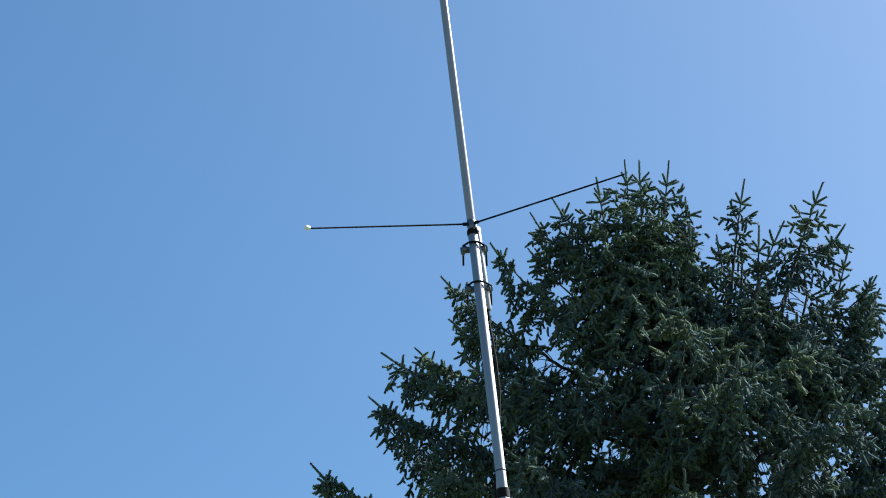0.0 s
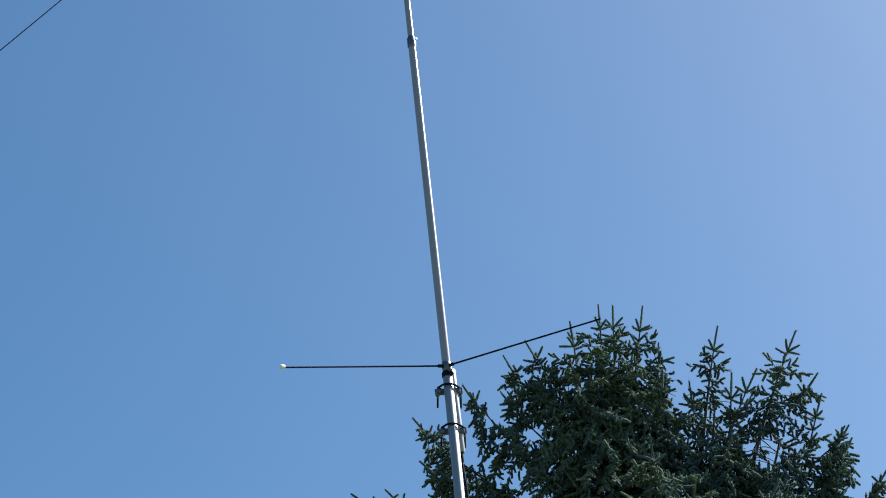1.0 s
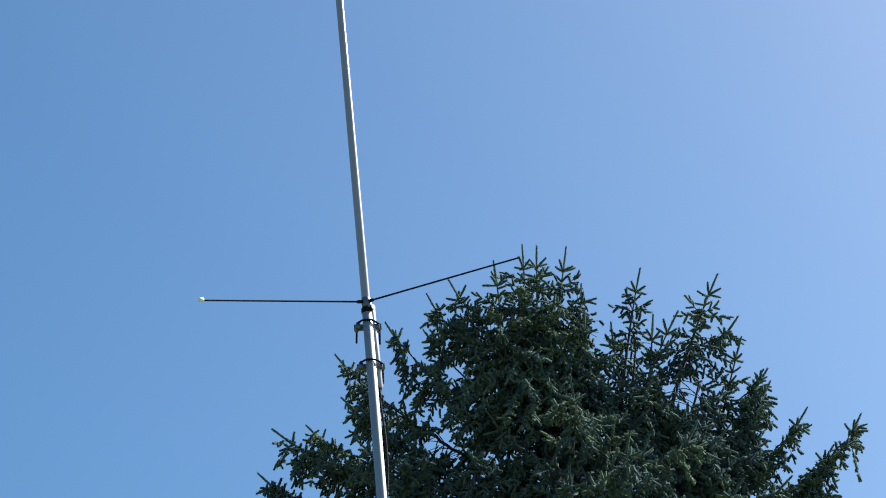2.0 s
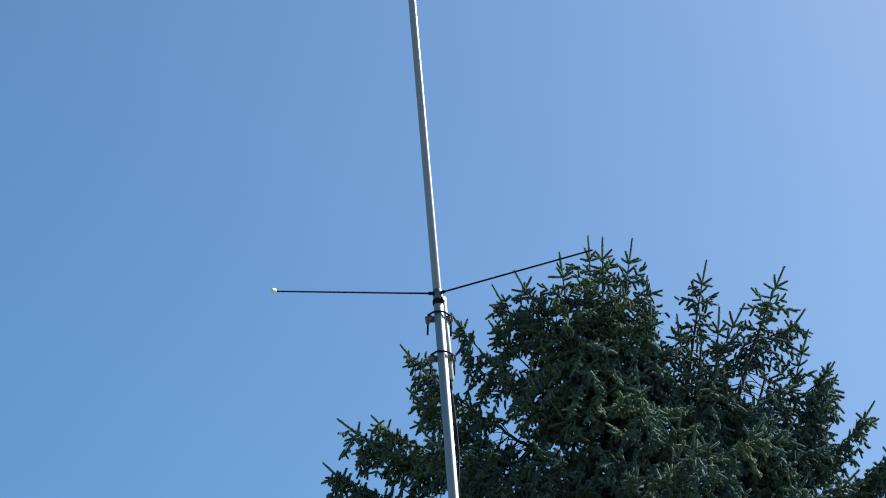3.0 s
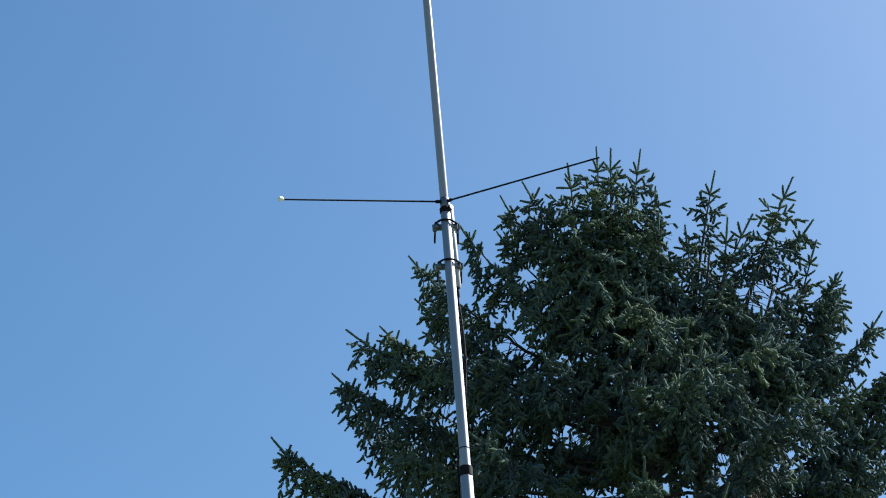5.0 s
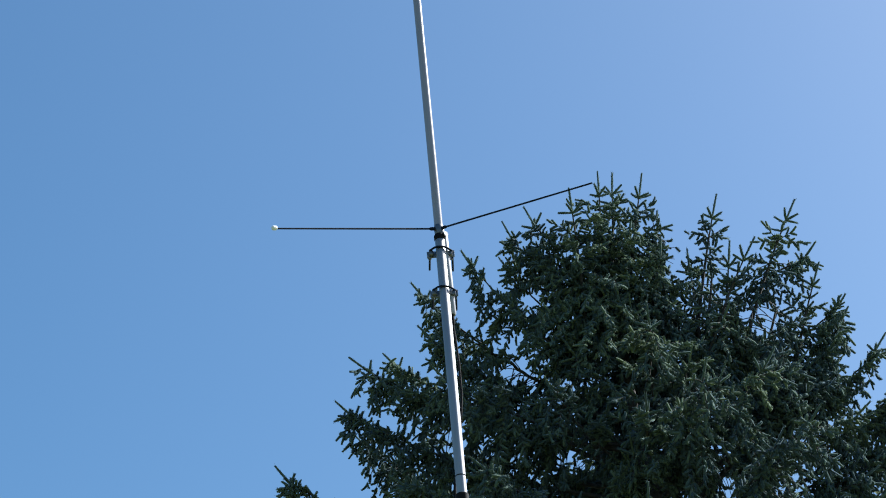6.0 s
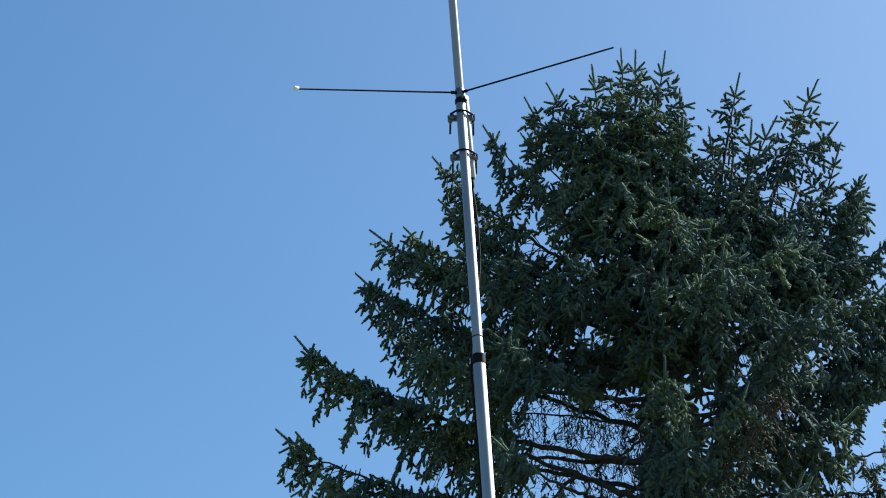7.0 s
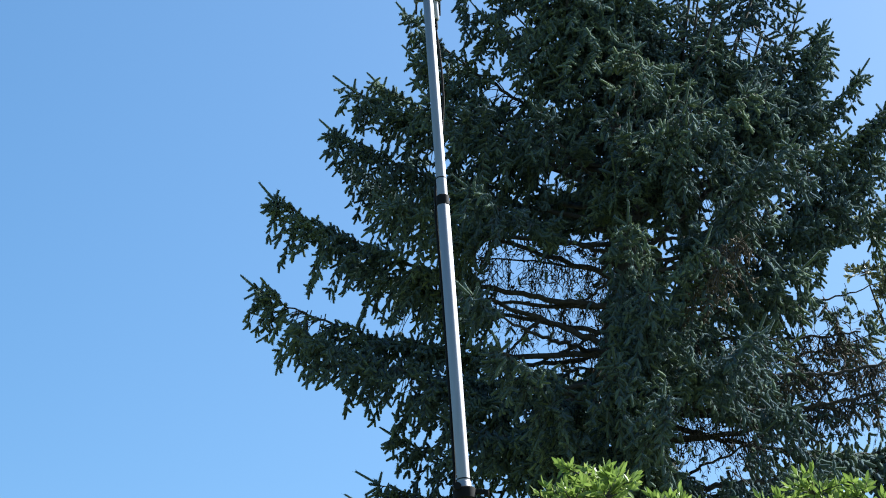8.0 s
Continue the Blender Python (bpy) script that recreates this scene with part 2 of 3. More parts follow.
# lever and pinch bolt of the lower clamp
bm = box(bmesh.new(), up_mast(3.306, 0.042, -0.006), (0.034, 0.013, 0.014), tilt, 0.003)
box(bm, up_mast(3.302, 0.060, -0.006), (0.014, 0.016, 0.020), tilt, 0.004)
box(bm, up_mast(3.285, 0.044, -0.008), (0.022, 0.012, 0.012), tilt, 0.003)
fix(part("clamp_lever", bm, RUBBER, mast, "black plastic clamping lever"), mast)
bm = tube(bmesh.new(), [up_mast(3.314, -0.020, -0.034), up_mast(3.314, -0.020, -0.012)], [0.011, 0.011], 14)
fix(part("pinch_bolt", bm, RUBBER, mast), mast)
bm = tube(bmesh.new(), [up_mast(5.0825), up_mast(5.0855), up_mast(5.0990), up_mast(5.1030)], [0.0155, 0.0175, 0.0175, 0.015], 24)
fix(part("top_cap", bm, RUBBER, mast, "black rubber cap"), mast)
part_base = tube(bmesh.new(), [up_mast(-0.01), up_mast(0.02), up_mast(0.03)], [0.11, 0.11, 0.03], 24)
fix(part("base_plate", part_base, STEEL, mast), mast)

antenna = tagged(empty("vertical_antenna", up_mast(4.8, 0.03)), "white fibreglass vertical antenna with thin dark radials, clamped to mast", "antenna")
bm = tube(bmesh.new(), [up_mast(5.1320), up_mast(6.4667, -0.009)], [0.0136, 0.0130], 24)
fix(part("lower_radome", bm, RADOME, antenna), antenna)
bm = tube(bmesh.new(), [up_mast(6.4553, -0.009), up_mast(8.784, -0.024), up_mast(8.794, -0.024)], [0.0108, 0.0104, 0.005], 24)
fix(part("upper_radome", bm, RADOME, antenna), antenna)
bm = tube(bmesh.new(), [up_mast(6.4383, -0.009), up_mast(6.4462, -0.009), up_mast(6.4818, -0.009), up_mast(6.492, -0.009)], [0.0125, 0.0152, 0.0152, 0.0108], 24)
fix(part("joint_collar", bm, STEEL, antenna), antenna)
bm = tube(bmesh.new(), [up_mast(6.4703, 0.004, -0.012), up_mast(6.4703, 0.009, -0.017)], [0.004, 0.004], 8)
fix(part("set_screw", bm, STEEL, antenna), antenna)
bm = tube(bmesh.new(), [up_mast(5.1020, 0.002), up_mast(5.108, 0.002), up_mast(5.130), up_mast(5.137)], [0.0140, 0.0160, 0.0160, 0.0138], 24)
hub_ob = fix(part("hub", bm, STEEL, antenna, "grey metal hub that holds the radials"), antenna)
bm = tube(bmesh.new(), [up_mast(4.830, 0.018, 0.029), up_mast(4.835, 0.018, 0.029), up_mast(5.1169, 0.012, 0.014)], [0.012, 0.0148, 0.0148], 24)
fix(part("base_sleeve", bm, ALUMINIUM, antenna, "bright aluminium base sleeve"), antenna)
bm = tube(bmesh.new(), [up_mast(5.1007, 0.014, -0.004), up_mast(5.1007, 0.021, -0.012)], [0.0085, 0.0085], 12)
fix(part("sleeve_bolt", bm, STEEL, antenna), antenna)
for end, capped in (((-0.398, 5.22, 4.946), True), ((0.530, 5.03, 4.982), False), ((0.135, 6.05, 5.0), False)):
    end = Vector(end)
    way = (end - HUB).normalized()
    bm = tube(bmesh.new(), [HUB + way * 0.026, end], [0.0030, 0.0026], 8)
    rod = fix(part("radial", bm, BLACK_METAL, antenna, "thin dark metal radial rod"), antenna)
    bm = tube(bmesh.new(), [HUB + way * 0.012, HUB + way * 0.030, HUB + way * 0.034], [0.0056, 0.0056, 0.0040], 10)
    fix(part("radial_boss", bm, BLACK_METAL, antenna), antenna)
    if capped:
        bm = tube(bmesh.new(), [q + Vector((0, 0, 0.002)) for q in (end - way * 0.006, end - way * 0.003, end + way * 0.007, end + way * 0.010)], [0.005, 0.0072, 0.0072, 0.0045], 10)
        fix(part("end_cap", bm, WHITE_CAP, antenna, "white plastic cap on the rod"), antenna)

# two clamps: a bolt bent round the mast, a plate behind it, legs running back past the sleeve
for z in (5.050, 4.907):
    clamp = tagged(empty("mast_clamp", up_mast(z)), "zinc steel plate and bent bolt clamp round the mast", "clamp", "antenna clamps")
    path = [up_mast(z - 0.004, -0.0335, 0.115), up_mast(z, -0.0335, 0.01)]
    for k in range(9):
        a = math.pi * k / 8
        path.append(up_mast(z, -0.0335 * math.cos(a) * (1 if k in (0, 8) else 0.82), 0.006 - 0.0235 * math.sin(a)))
    path += [up_mast(z, 0.0365, 0.01), up_mast(z - 0.004, 0.040, 0.120)]
    fix(part("bent_bolt", tube(bmesh.new(), path, [0.0033] * len(path), 8), BLACK_METAL, clamp, "dark bent bolt"), clamp)
    bm = box(bmesh.new(), up_mast(z - 0.006, 0, 0.019), (0.086, 0.005, 0.022), tilt, 0.001)
    fix(part("plate", bm, STEEL, clamp), clamp)
    for side in (-0.030, 0.028):
        bm = box(bmesh.new(), up_mast(z - 0.008, side, 0.012), (0.015, 0.016, 0.016), tilt, 0.003)
        fix(part("jaw", bm, STEEL, clamp), clamp)
    for side in (-0.0335, 0.0335):
        bm = tube(bmesh.new(), [up_mast(z - 0.002, side, 0.044), up_mast(z - 0.002, side, 0.051)], [0.0068, 0.0068], 6)
        fix(part("nut", bm, STEEL, clamp), clamp)

cable = tagged(empty("coaxial_cable", up_mast(0.05, -0.026, 0.012)), "black coaxial cable running down along the mast", "cable")
bm = tube(bmesh.new(), [up_mast(4.838, 0.018, 0.030), up_mast(4.801, 0.019, 0.030), up_mast(4.796, 0.019, 0.030)], [0.0075, 0.0075, 0.005], 14)
fix(part("connector", bm, RUBBER, cable, "black taped connector"), cable)
run = [(4.801, 0.019, 0.030), (4.7266, 0.024, 0.029), (4.6532, 0.027, 0.027), (4.5484, 0.026, 0.024), (4.454, 0.015, 0.024), (4.3492, 0.0, 0.026), (4.2444, -0.018, 0.020), (4.1532, -0.0235, 0.012), (3.8742, -0.0195, 0.016), (3.5752, -0.020, 0.014), (3.3759, -0.0225, 0.014), (3.2735, -0.029, 0.012), (2.5449, -0.026, 0.012), (0.03, -0.03, 0.012)]
fix(part("sheath", tube(bmesh.new(), [up_mast(*q) for q in run], [0.0036] * 4 + [0.0042] * (len(run) - 4), 8), RUBBER, cable), cable)

# guy line from the antenna's upper tube to a peg in the lawn
guy_top, guy_low = up_mast(8.08), Vector((-6.64, 5.5, 0.02))
guy = tagged(empty("guy_line", guy_low), "thin dark taut line running down to the lawn", "line")
fix(part("rope", tube(bmesh.new(), [guy_top, guy_top.lerp(guy_low, 0.5) - Vector((0, 0, 0.004)), guy_low], [0.0018] * 3, 6), BLACK_METAL, guy), guy)
bm = tube(bmesh.new(), [guy_low - Vector((0.03, 0, 0.15)), guy_low + Vector((0, 0, 0.03))], [0.006, 0.009], 8)
fix(part("peg", bm, STEEL, guy), guy)

# ---- spruce ----
def bend(a, b, c, n):
    """Points of a curve from a to c drawn towards b."""
    u = np.linspace(0, 1, n)[:, None]
    return (1 - u) ** 2 * a + 2 * u * (1 - u) * b + u ** 2 * c


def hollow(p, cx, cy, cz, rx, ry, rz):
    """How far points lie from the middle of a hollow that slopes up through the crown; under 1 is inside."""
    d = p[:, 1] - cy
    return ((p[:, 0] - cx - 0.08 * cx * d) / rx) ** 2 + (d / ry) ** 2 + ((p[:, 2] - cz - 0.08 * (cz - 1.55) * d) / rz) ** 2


class Spray:
    """The twigs and needle shoots that one limb carries."""

    def __init__(self, seed):
        self.rng = np.random.default_rng(seed)
        self.s, self.w, self.tips = [], [], []   # shoots: base, way, length, radius; twigs: a, b, ra, rb

    def shoot(self, p, d, length, radius):
        self.s.append((*p, *d, length, radius))

    def twig(self, a, b, ra, rb):
        self.w.append((*a, *b, ra, rb))

    def branchlet(self, p, d, length, hang, bare=0.0, step=0.0345):
        """A side twig clad with shoots on both sides, drooping by hang of its length."""
        rng = self.rng
        d = d / np.linalg.norm(d)
        n = max(2, int(length / step))
        u = np.linspace(0, 1, n + 1)[:, None]
        pts = p + d * length * u + np.array((0, 0, -1.0)) * hang * length * u ** 2
        lat = np.cross(d, (0, 0, 1.0))
        lat /= np.linalg.norm(lat) + 1e-6
        for i in range(n):
            r = 0.0016 + 0.0024 * (1 - i / n)
            self.twig(pts[i], pts[i + 1], r + 0.0006, r)
        for i in range(1, n + 1):
            if u[i, 0] < bare:
                continue
            way = pts[i] - pts[i - 1]
            way /= np.linalg.norm(way)
            for side in (-1, 1):
                if rng.random() < 0.16:
                    continue
                e = way * rng.uniform(0.4, 0.8) + lat * side * rng.uniform(0.4, 1.0) + np.array((0, 0, -1.0)) * rng.uniform(-0.1, 0.9 + hang)
                self.shoot(pts[i] - way * 0.01, e, rng.uniform(0.042, 0.074), rng.uniform(0.0145, 0.0190))
            if rng.random() < 0.35:
                self.shoot(pts[i], way * 0.4 + rng.normal(0, 0.3, 3) + np.array((0, 0, 0.5)), rng.uniform(0.04, 0.07), 0.0155)
        self.shoot(pts[-1], pts[-1] - pts[-2] + np.array((0, 0, 0.006)), rng.uniform(0.05, 0.085), 0.0150)

    def crown_tip(self, p, way, length=0.17, arms=4):
        """A long end shoot with a ring of shorter ones below it."""
        rng = self.rng
        way = way / np.linalg.norm(way)
        self.tips.append((*p, *way, length, 0.0138))
        a = np.cross(way, (0.3, 0.9, 0.2))
        a /= np.linalg.norm(a)
        b = np.cross(way, a)
        for k in range(arms):
            t = 6.283 * (k + rng.uniform(-0.2, 0.2)) / arms
            self.tips.append((*(p - way * rng.uniform(0.0, 0.03)), *(way * rng.uniform(0.2, 0.75) + (a * math.cos(t) + b * math.sin(t))), rng.uniform(0.07, 0.12), 0.0155))

    def build(self, wood, parent, pockets, mat, label="", single=False, shapes=None, grow=1.0):
        """Makes the wood mesh and its needles; pockets are bare hollows of the crown."""
        rng = self.rng
        w = np.array(self.w)
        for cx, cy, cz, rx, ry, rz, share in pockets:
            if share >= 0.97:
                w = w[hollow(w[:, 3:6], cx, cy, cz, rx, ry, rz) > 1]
        sticks(wood, w[:, 0:3], w[:, 3:6], w[:, 6], w[:, 7])
        me = wood.mesh("limb", True)
        ob = linked("limb", me, parent, TWIG)
        if single:
            tips = np.array(self.tips)
            pieces("shoot", SHOOT_MESHES, tips, tips[:, 7], ob, rng)
        s = np.array(self.s if single else self.s + self.tips)
        keep = np.ones(len(s), dtype=bool)
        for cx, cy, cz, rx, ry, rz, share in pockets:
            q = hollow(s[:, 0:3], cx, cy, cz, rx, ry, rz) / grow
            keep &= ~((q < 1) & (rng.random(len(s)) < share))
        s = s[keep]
        if len(s):
            heap = Heap()
            shapes = shapes or SHOOTS
            kind = rng.integers(0, len(shapes), len(s))
            for k, shape in enumerate(shapes):
                g = s[kind == k]
                stamp(heap, shape, g[:, 0:3], g[:, 3:6], g[:, 6] * grow, g[:, 7] * grow, rng)
            tagged(linked("needles", heap.mesh("needles", True), ob, mat), label, kind="stuff")
        return ob


def thick(heap, pts, r0, r1, sides=7):
    """A tapered limb of round section along points."""
    n = len(pts)
    tang = np.gradient(pts, axis=0)
    m = turns(tang, np.zeros(n))
    ang = np.arange(sides) * 2 * math.pi / sides
    ring = np.stack([np.cos(ang), np.sin(ang), 0 * ang], axis=1)
    r = np.linspace(r0, r1, n)
    v = pts[:, None] + np.einsum("nij,kj->nki", m, ring) * r[:, None, None]
    t = []
    for i in range(n - 1):
        for k in range(sides):
            a, b = i * sides + k, i * sides + (k + 1) % sides
            t += [(a, b, b + sides), (a, b + sides, a + sides)]
    heap.add(v, np.array(t))


def near_trunk(s, start):
    return min(1.0, (s - start) / 0.2 + 0.4)


def limb(parent, seed, base, tip, sag, start, reach, hang, curtain, pockets=(), dens=1.0, mat=None, bare=0.0, single=False, shapes=None, grow=1.0):
    """A spruce limb that leaves the trunk, sags and lifts its tip, with twigs on both sides."""
    base, tip = np.array(base, float), np.array(tip, float)
    spray = Spray(seed)
    rng = spray.rng
    length = np.linalg.norm(tip - base)
    mid = base * 0.42 + tip * 0.58 + np.array((0, 0, -sag))
    n = max(8, int(length / 0.05))
    pts = bend(base, mid, tip, n)
    pts[1:-1] += rng.normal(0, 0.006, (n - 2, 3))
    wood = Heap()
    thick(wood, pts, 0.006 + 0.007 * length, 0.003)
    for i in range(1, n - 1):
        s = i / (n - 1)
        if s < start:
            continue
        way = pts[i + 1] - pts[i - 1]
        way /= np.linalg.norm(way)
        lat = np.cross(way, (0, 0, 1.0))
        lat /= np.linalg.norm(lat) + 1e-6
        for side in (-1, 1):
            if rng.random() > dens:
                continue
            near = near_trunk(s, start)
            l = (reach * (1 - s) ** 0.5 * near + 0.05) * rng.uniform(0.6, 1.25)
            d = way * rng.uniform(0.55, 0.95) + lat * side * rng.uniform(0.5, 0.9) + np.array((0, 0, rng.uniform(-0.45, 0.25)))
            spray.branchlet(pts[i] + way * rng.uniform(-0.02, 0.02), d, l, hang * rng.uniform(0.4, 1.3), bare)
        for _ in range(2):
            if rng.random() < 0.75 * dens:
                d = way * rng.uniform(0.1, 0.6) + lat * rng.uniform(-0.6, 0.6) + np.array((0, 0, -1.0))
                spray.branchlet(pts[i] + rng.normal(0, 0.02, 3), d, (curtain * (1 - s) ** 0.33 * near_trunk(s, start) + 0.04) * rng.uniform(0.4, 1.2), 0.3, bare)
        if rng.random() < 0.5 * dens:
            spray.shoot(pts[i], way * 0.6 + np.array((0, 0, 0.6)) + rng.normal(0, 0.25, 3), rng.uniform(0.05, 0.08), 0.013)
    end = (pts[-1] - pts[-3]) / np.linalg.norm(pts[-1] - pts[-3])
    spray.crown_tip(pts[-1] - end * 0.03, end + np.array((0, 0, 0.25)), 0.165)
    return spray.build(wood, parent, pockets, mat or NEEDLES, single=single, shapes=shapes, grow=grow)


def leader(parent, seed, base, tip, pockets=(), spread=1.0):
    """An upright top: a stem with rings of arms that lengthen and sink downwards."""
    base, tip = np.array(base, float), np.array(tip, float)
    spray = Spray(seed)
    rng = spray.rng
    pts = bend(base, base * 0.5 + tip * 0.5 + np.array((-0.12 * (tip[0] - base[0]), 0, 0)), tip, 24)
    wood = Heap()
    way = (tip - pts[-4]) / np.linalg.norm(tip - pts[-4])
    total = np.linalg.norm(tip - base)
    thick(wood, pts, 0.007 + 0.008 * total, 0.003)
    spray.crown_tip(tip - way * 0.17, way, 0.20, 5)
    d, k = 0.27, 0
    while d < total - 0.05:
        u = 1 - d / total
        i = min(22, max(1, int(u * 23)))
        p = pts[i] * (1 - (u * 23 - i)) + pts[i + 1] * (u * 23 - i)
        whorl = k % 2 == 1 or k > 3
        turn = rng.uniform(0, 6.28)
        for a in range(5 if whorl else 3):
            t = turn + 6.283 * a / (5 if whorl else 3) + rng.uniform(-0.3, 0.3)
            lift = 0.55 - 0.13 * k + rng.uniform(-0.2, 0.2)
            out = np.array((math.cos(t), math.sin(t), max(lift, -0.25)))
            l = spread * min(0.5, 0.03 + 0.36 * d) * rng.uniform(0.65, 1.15)
            if not whorl or l < 0.11:
                spray.shoot(p, out, rng.uniform(0.07, 0.10), 0.0165)
                continue
            spray.branchlet(p, out, l, 0.05 + 0.10 * min(k, 5))
        d += rng.uniform(0.08, 0.11)
        k += 1
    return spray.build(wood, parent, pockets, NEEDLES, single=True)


TRUNK_X, TRUNK_Y = 1.56, 12.6
spruce = tagged(empty("spruce_tree", (TRUNK_X, TRUNK_Y, 0)), "tall dark green spruce with several tops and drooping needle-clad limbs", "tree")


def hung(ob):
    """Keeps limbs in their world places under the tree's root."""
    ob.matrix_parent_inverse = Matrix.Translation(spruce.location).inverted()
    return ob


trunk_heap = Heap()
thick(trunk_heap, bend(np.array((1.52, 12.6, -0.1)), np.array((1.53, 12.6, 4.0)), np.array((1.58, 12.6, 7.9)), 30), 0.25, 0.10, 14)
hung(linked("trunk", trunk_heap.mesh("trunk", True), spruce, BARK))
for top, r in (((1.39, 12.55, 9.68), 0.07), ((2.09, 12.5, 9.24), 0.05), ((2.54, 12.6, 9.05), 0.05), ((2.76, 12.7, 8.65), 0.04)):
    h = Heap()
    a, c = np.array((1.575, 12.6, 7.58)), np.array(top)
    thick(h, bend(a, a * 0.45 + c * 0.55 + np.array((0.25 * (top[0] - 1.575), 0, -0.15)), c, 20), 0.75 * r, 0.006, 9)
    hung(linked("stem", h.mesh("stem", True), spruce, BARK))

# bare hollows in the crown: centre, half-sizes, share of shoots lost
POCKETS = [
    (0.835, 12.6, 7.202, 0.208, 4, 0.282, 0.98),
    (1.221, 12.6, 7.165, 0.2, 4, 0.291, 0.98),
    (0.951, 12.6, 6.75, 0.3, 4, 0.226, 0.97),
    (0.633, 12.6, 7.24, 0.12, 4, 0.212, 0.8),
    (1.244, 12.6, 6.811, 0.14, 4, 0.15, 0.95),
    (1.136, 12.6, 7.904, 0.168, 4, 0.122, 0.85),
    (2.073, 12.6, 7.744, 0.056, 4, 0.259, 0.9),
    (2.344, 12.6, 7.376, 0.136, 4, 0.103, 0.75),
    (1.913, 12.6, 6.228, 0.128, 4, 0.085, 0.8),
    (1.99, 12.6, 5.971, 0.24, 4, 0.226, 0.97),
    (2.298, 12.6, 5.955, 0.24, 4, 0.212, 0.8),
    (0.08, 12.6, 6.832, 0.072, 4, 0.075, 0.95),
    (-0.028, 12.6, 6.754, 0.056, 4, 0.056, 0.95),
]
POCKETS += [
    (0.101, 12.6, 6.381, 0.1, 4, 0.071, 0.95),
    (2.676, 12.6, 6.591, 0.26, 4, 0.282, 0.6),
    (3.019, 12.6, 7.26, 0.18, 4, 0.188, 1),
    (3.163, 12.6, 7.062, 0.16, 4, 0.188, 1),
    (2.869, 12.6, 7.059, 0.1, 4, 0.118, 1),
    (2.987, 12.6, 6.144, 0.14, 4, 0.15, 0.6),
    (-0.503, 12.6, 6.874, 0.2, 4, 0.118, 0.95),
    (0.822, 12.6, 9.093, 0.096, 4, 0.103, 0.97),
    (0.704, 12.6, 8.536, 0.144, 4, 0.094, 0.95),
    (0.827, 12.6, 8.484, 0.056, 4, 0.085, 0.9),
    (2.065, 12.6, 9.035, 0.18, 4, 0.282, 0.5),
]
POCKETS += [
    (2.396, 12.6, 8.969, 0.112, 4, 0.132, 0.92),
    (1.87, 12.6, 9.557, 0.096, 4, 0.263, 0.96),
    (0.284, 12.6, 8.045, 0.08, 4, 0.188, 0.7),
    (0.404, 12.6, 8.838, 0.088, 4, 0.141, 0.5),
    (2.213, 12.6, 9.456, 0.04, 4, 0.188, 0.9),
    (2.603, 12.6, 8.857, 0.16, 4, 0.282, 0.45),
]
# upright tops: base, tip, spread
LEADERS = [
    (1.342, 12.6, 8.756, 1.329, 12.5, 10.107, 1.7),
    (1.401, 12.6, 8.756, 1.453, 12.7, 10.23, 1.6),
    (1.46, 12.6, 8.757, 1.646, 12.5, 10.09, 1.15),
    (1.19, 12.4, 8.729, 1.098, 12.3, 9.824, 1.4),
    (1.91, 12.6, 8.449, 2.185, 12.6, 9.981, 1),
    (2.223, 12.6, 8.496, 2.745, 12.6, 9.937, 1.15),
    (2.549, 12.6, 8.237, 2.848, 12.5, 9.338, 1),
    (1.98, 12.5, 8.527, 1.929, 12.5, 9.447, 0.8),
    (2.009, 12.4, 8.559, 2.369, 12.3, 9.423, 0.9),
    (2.141, 12.5, 8.617, 2.237, 12.5, 9.511, 0.6),
    (1.478, 11.8, 7.564, 1.423, 11.3, 7.65, 1.8),
]
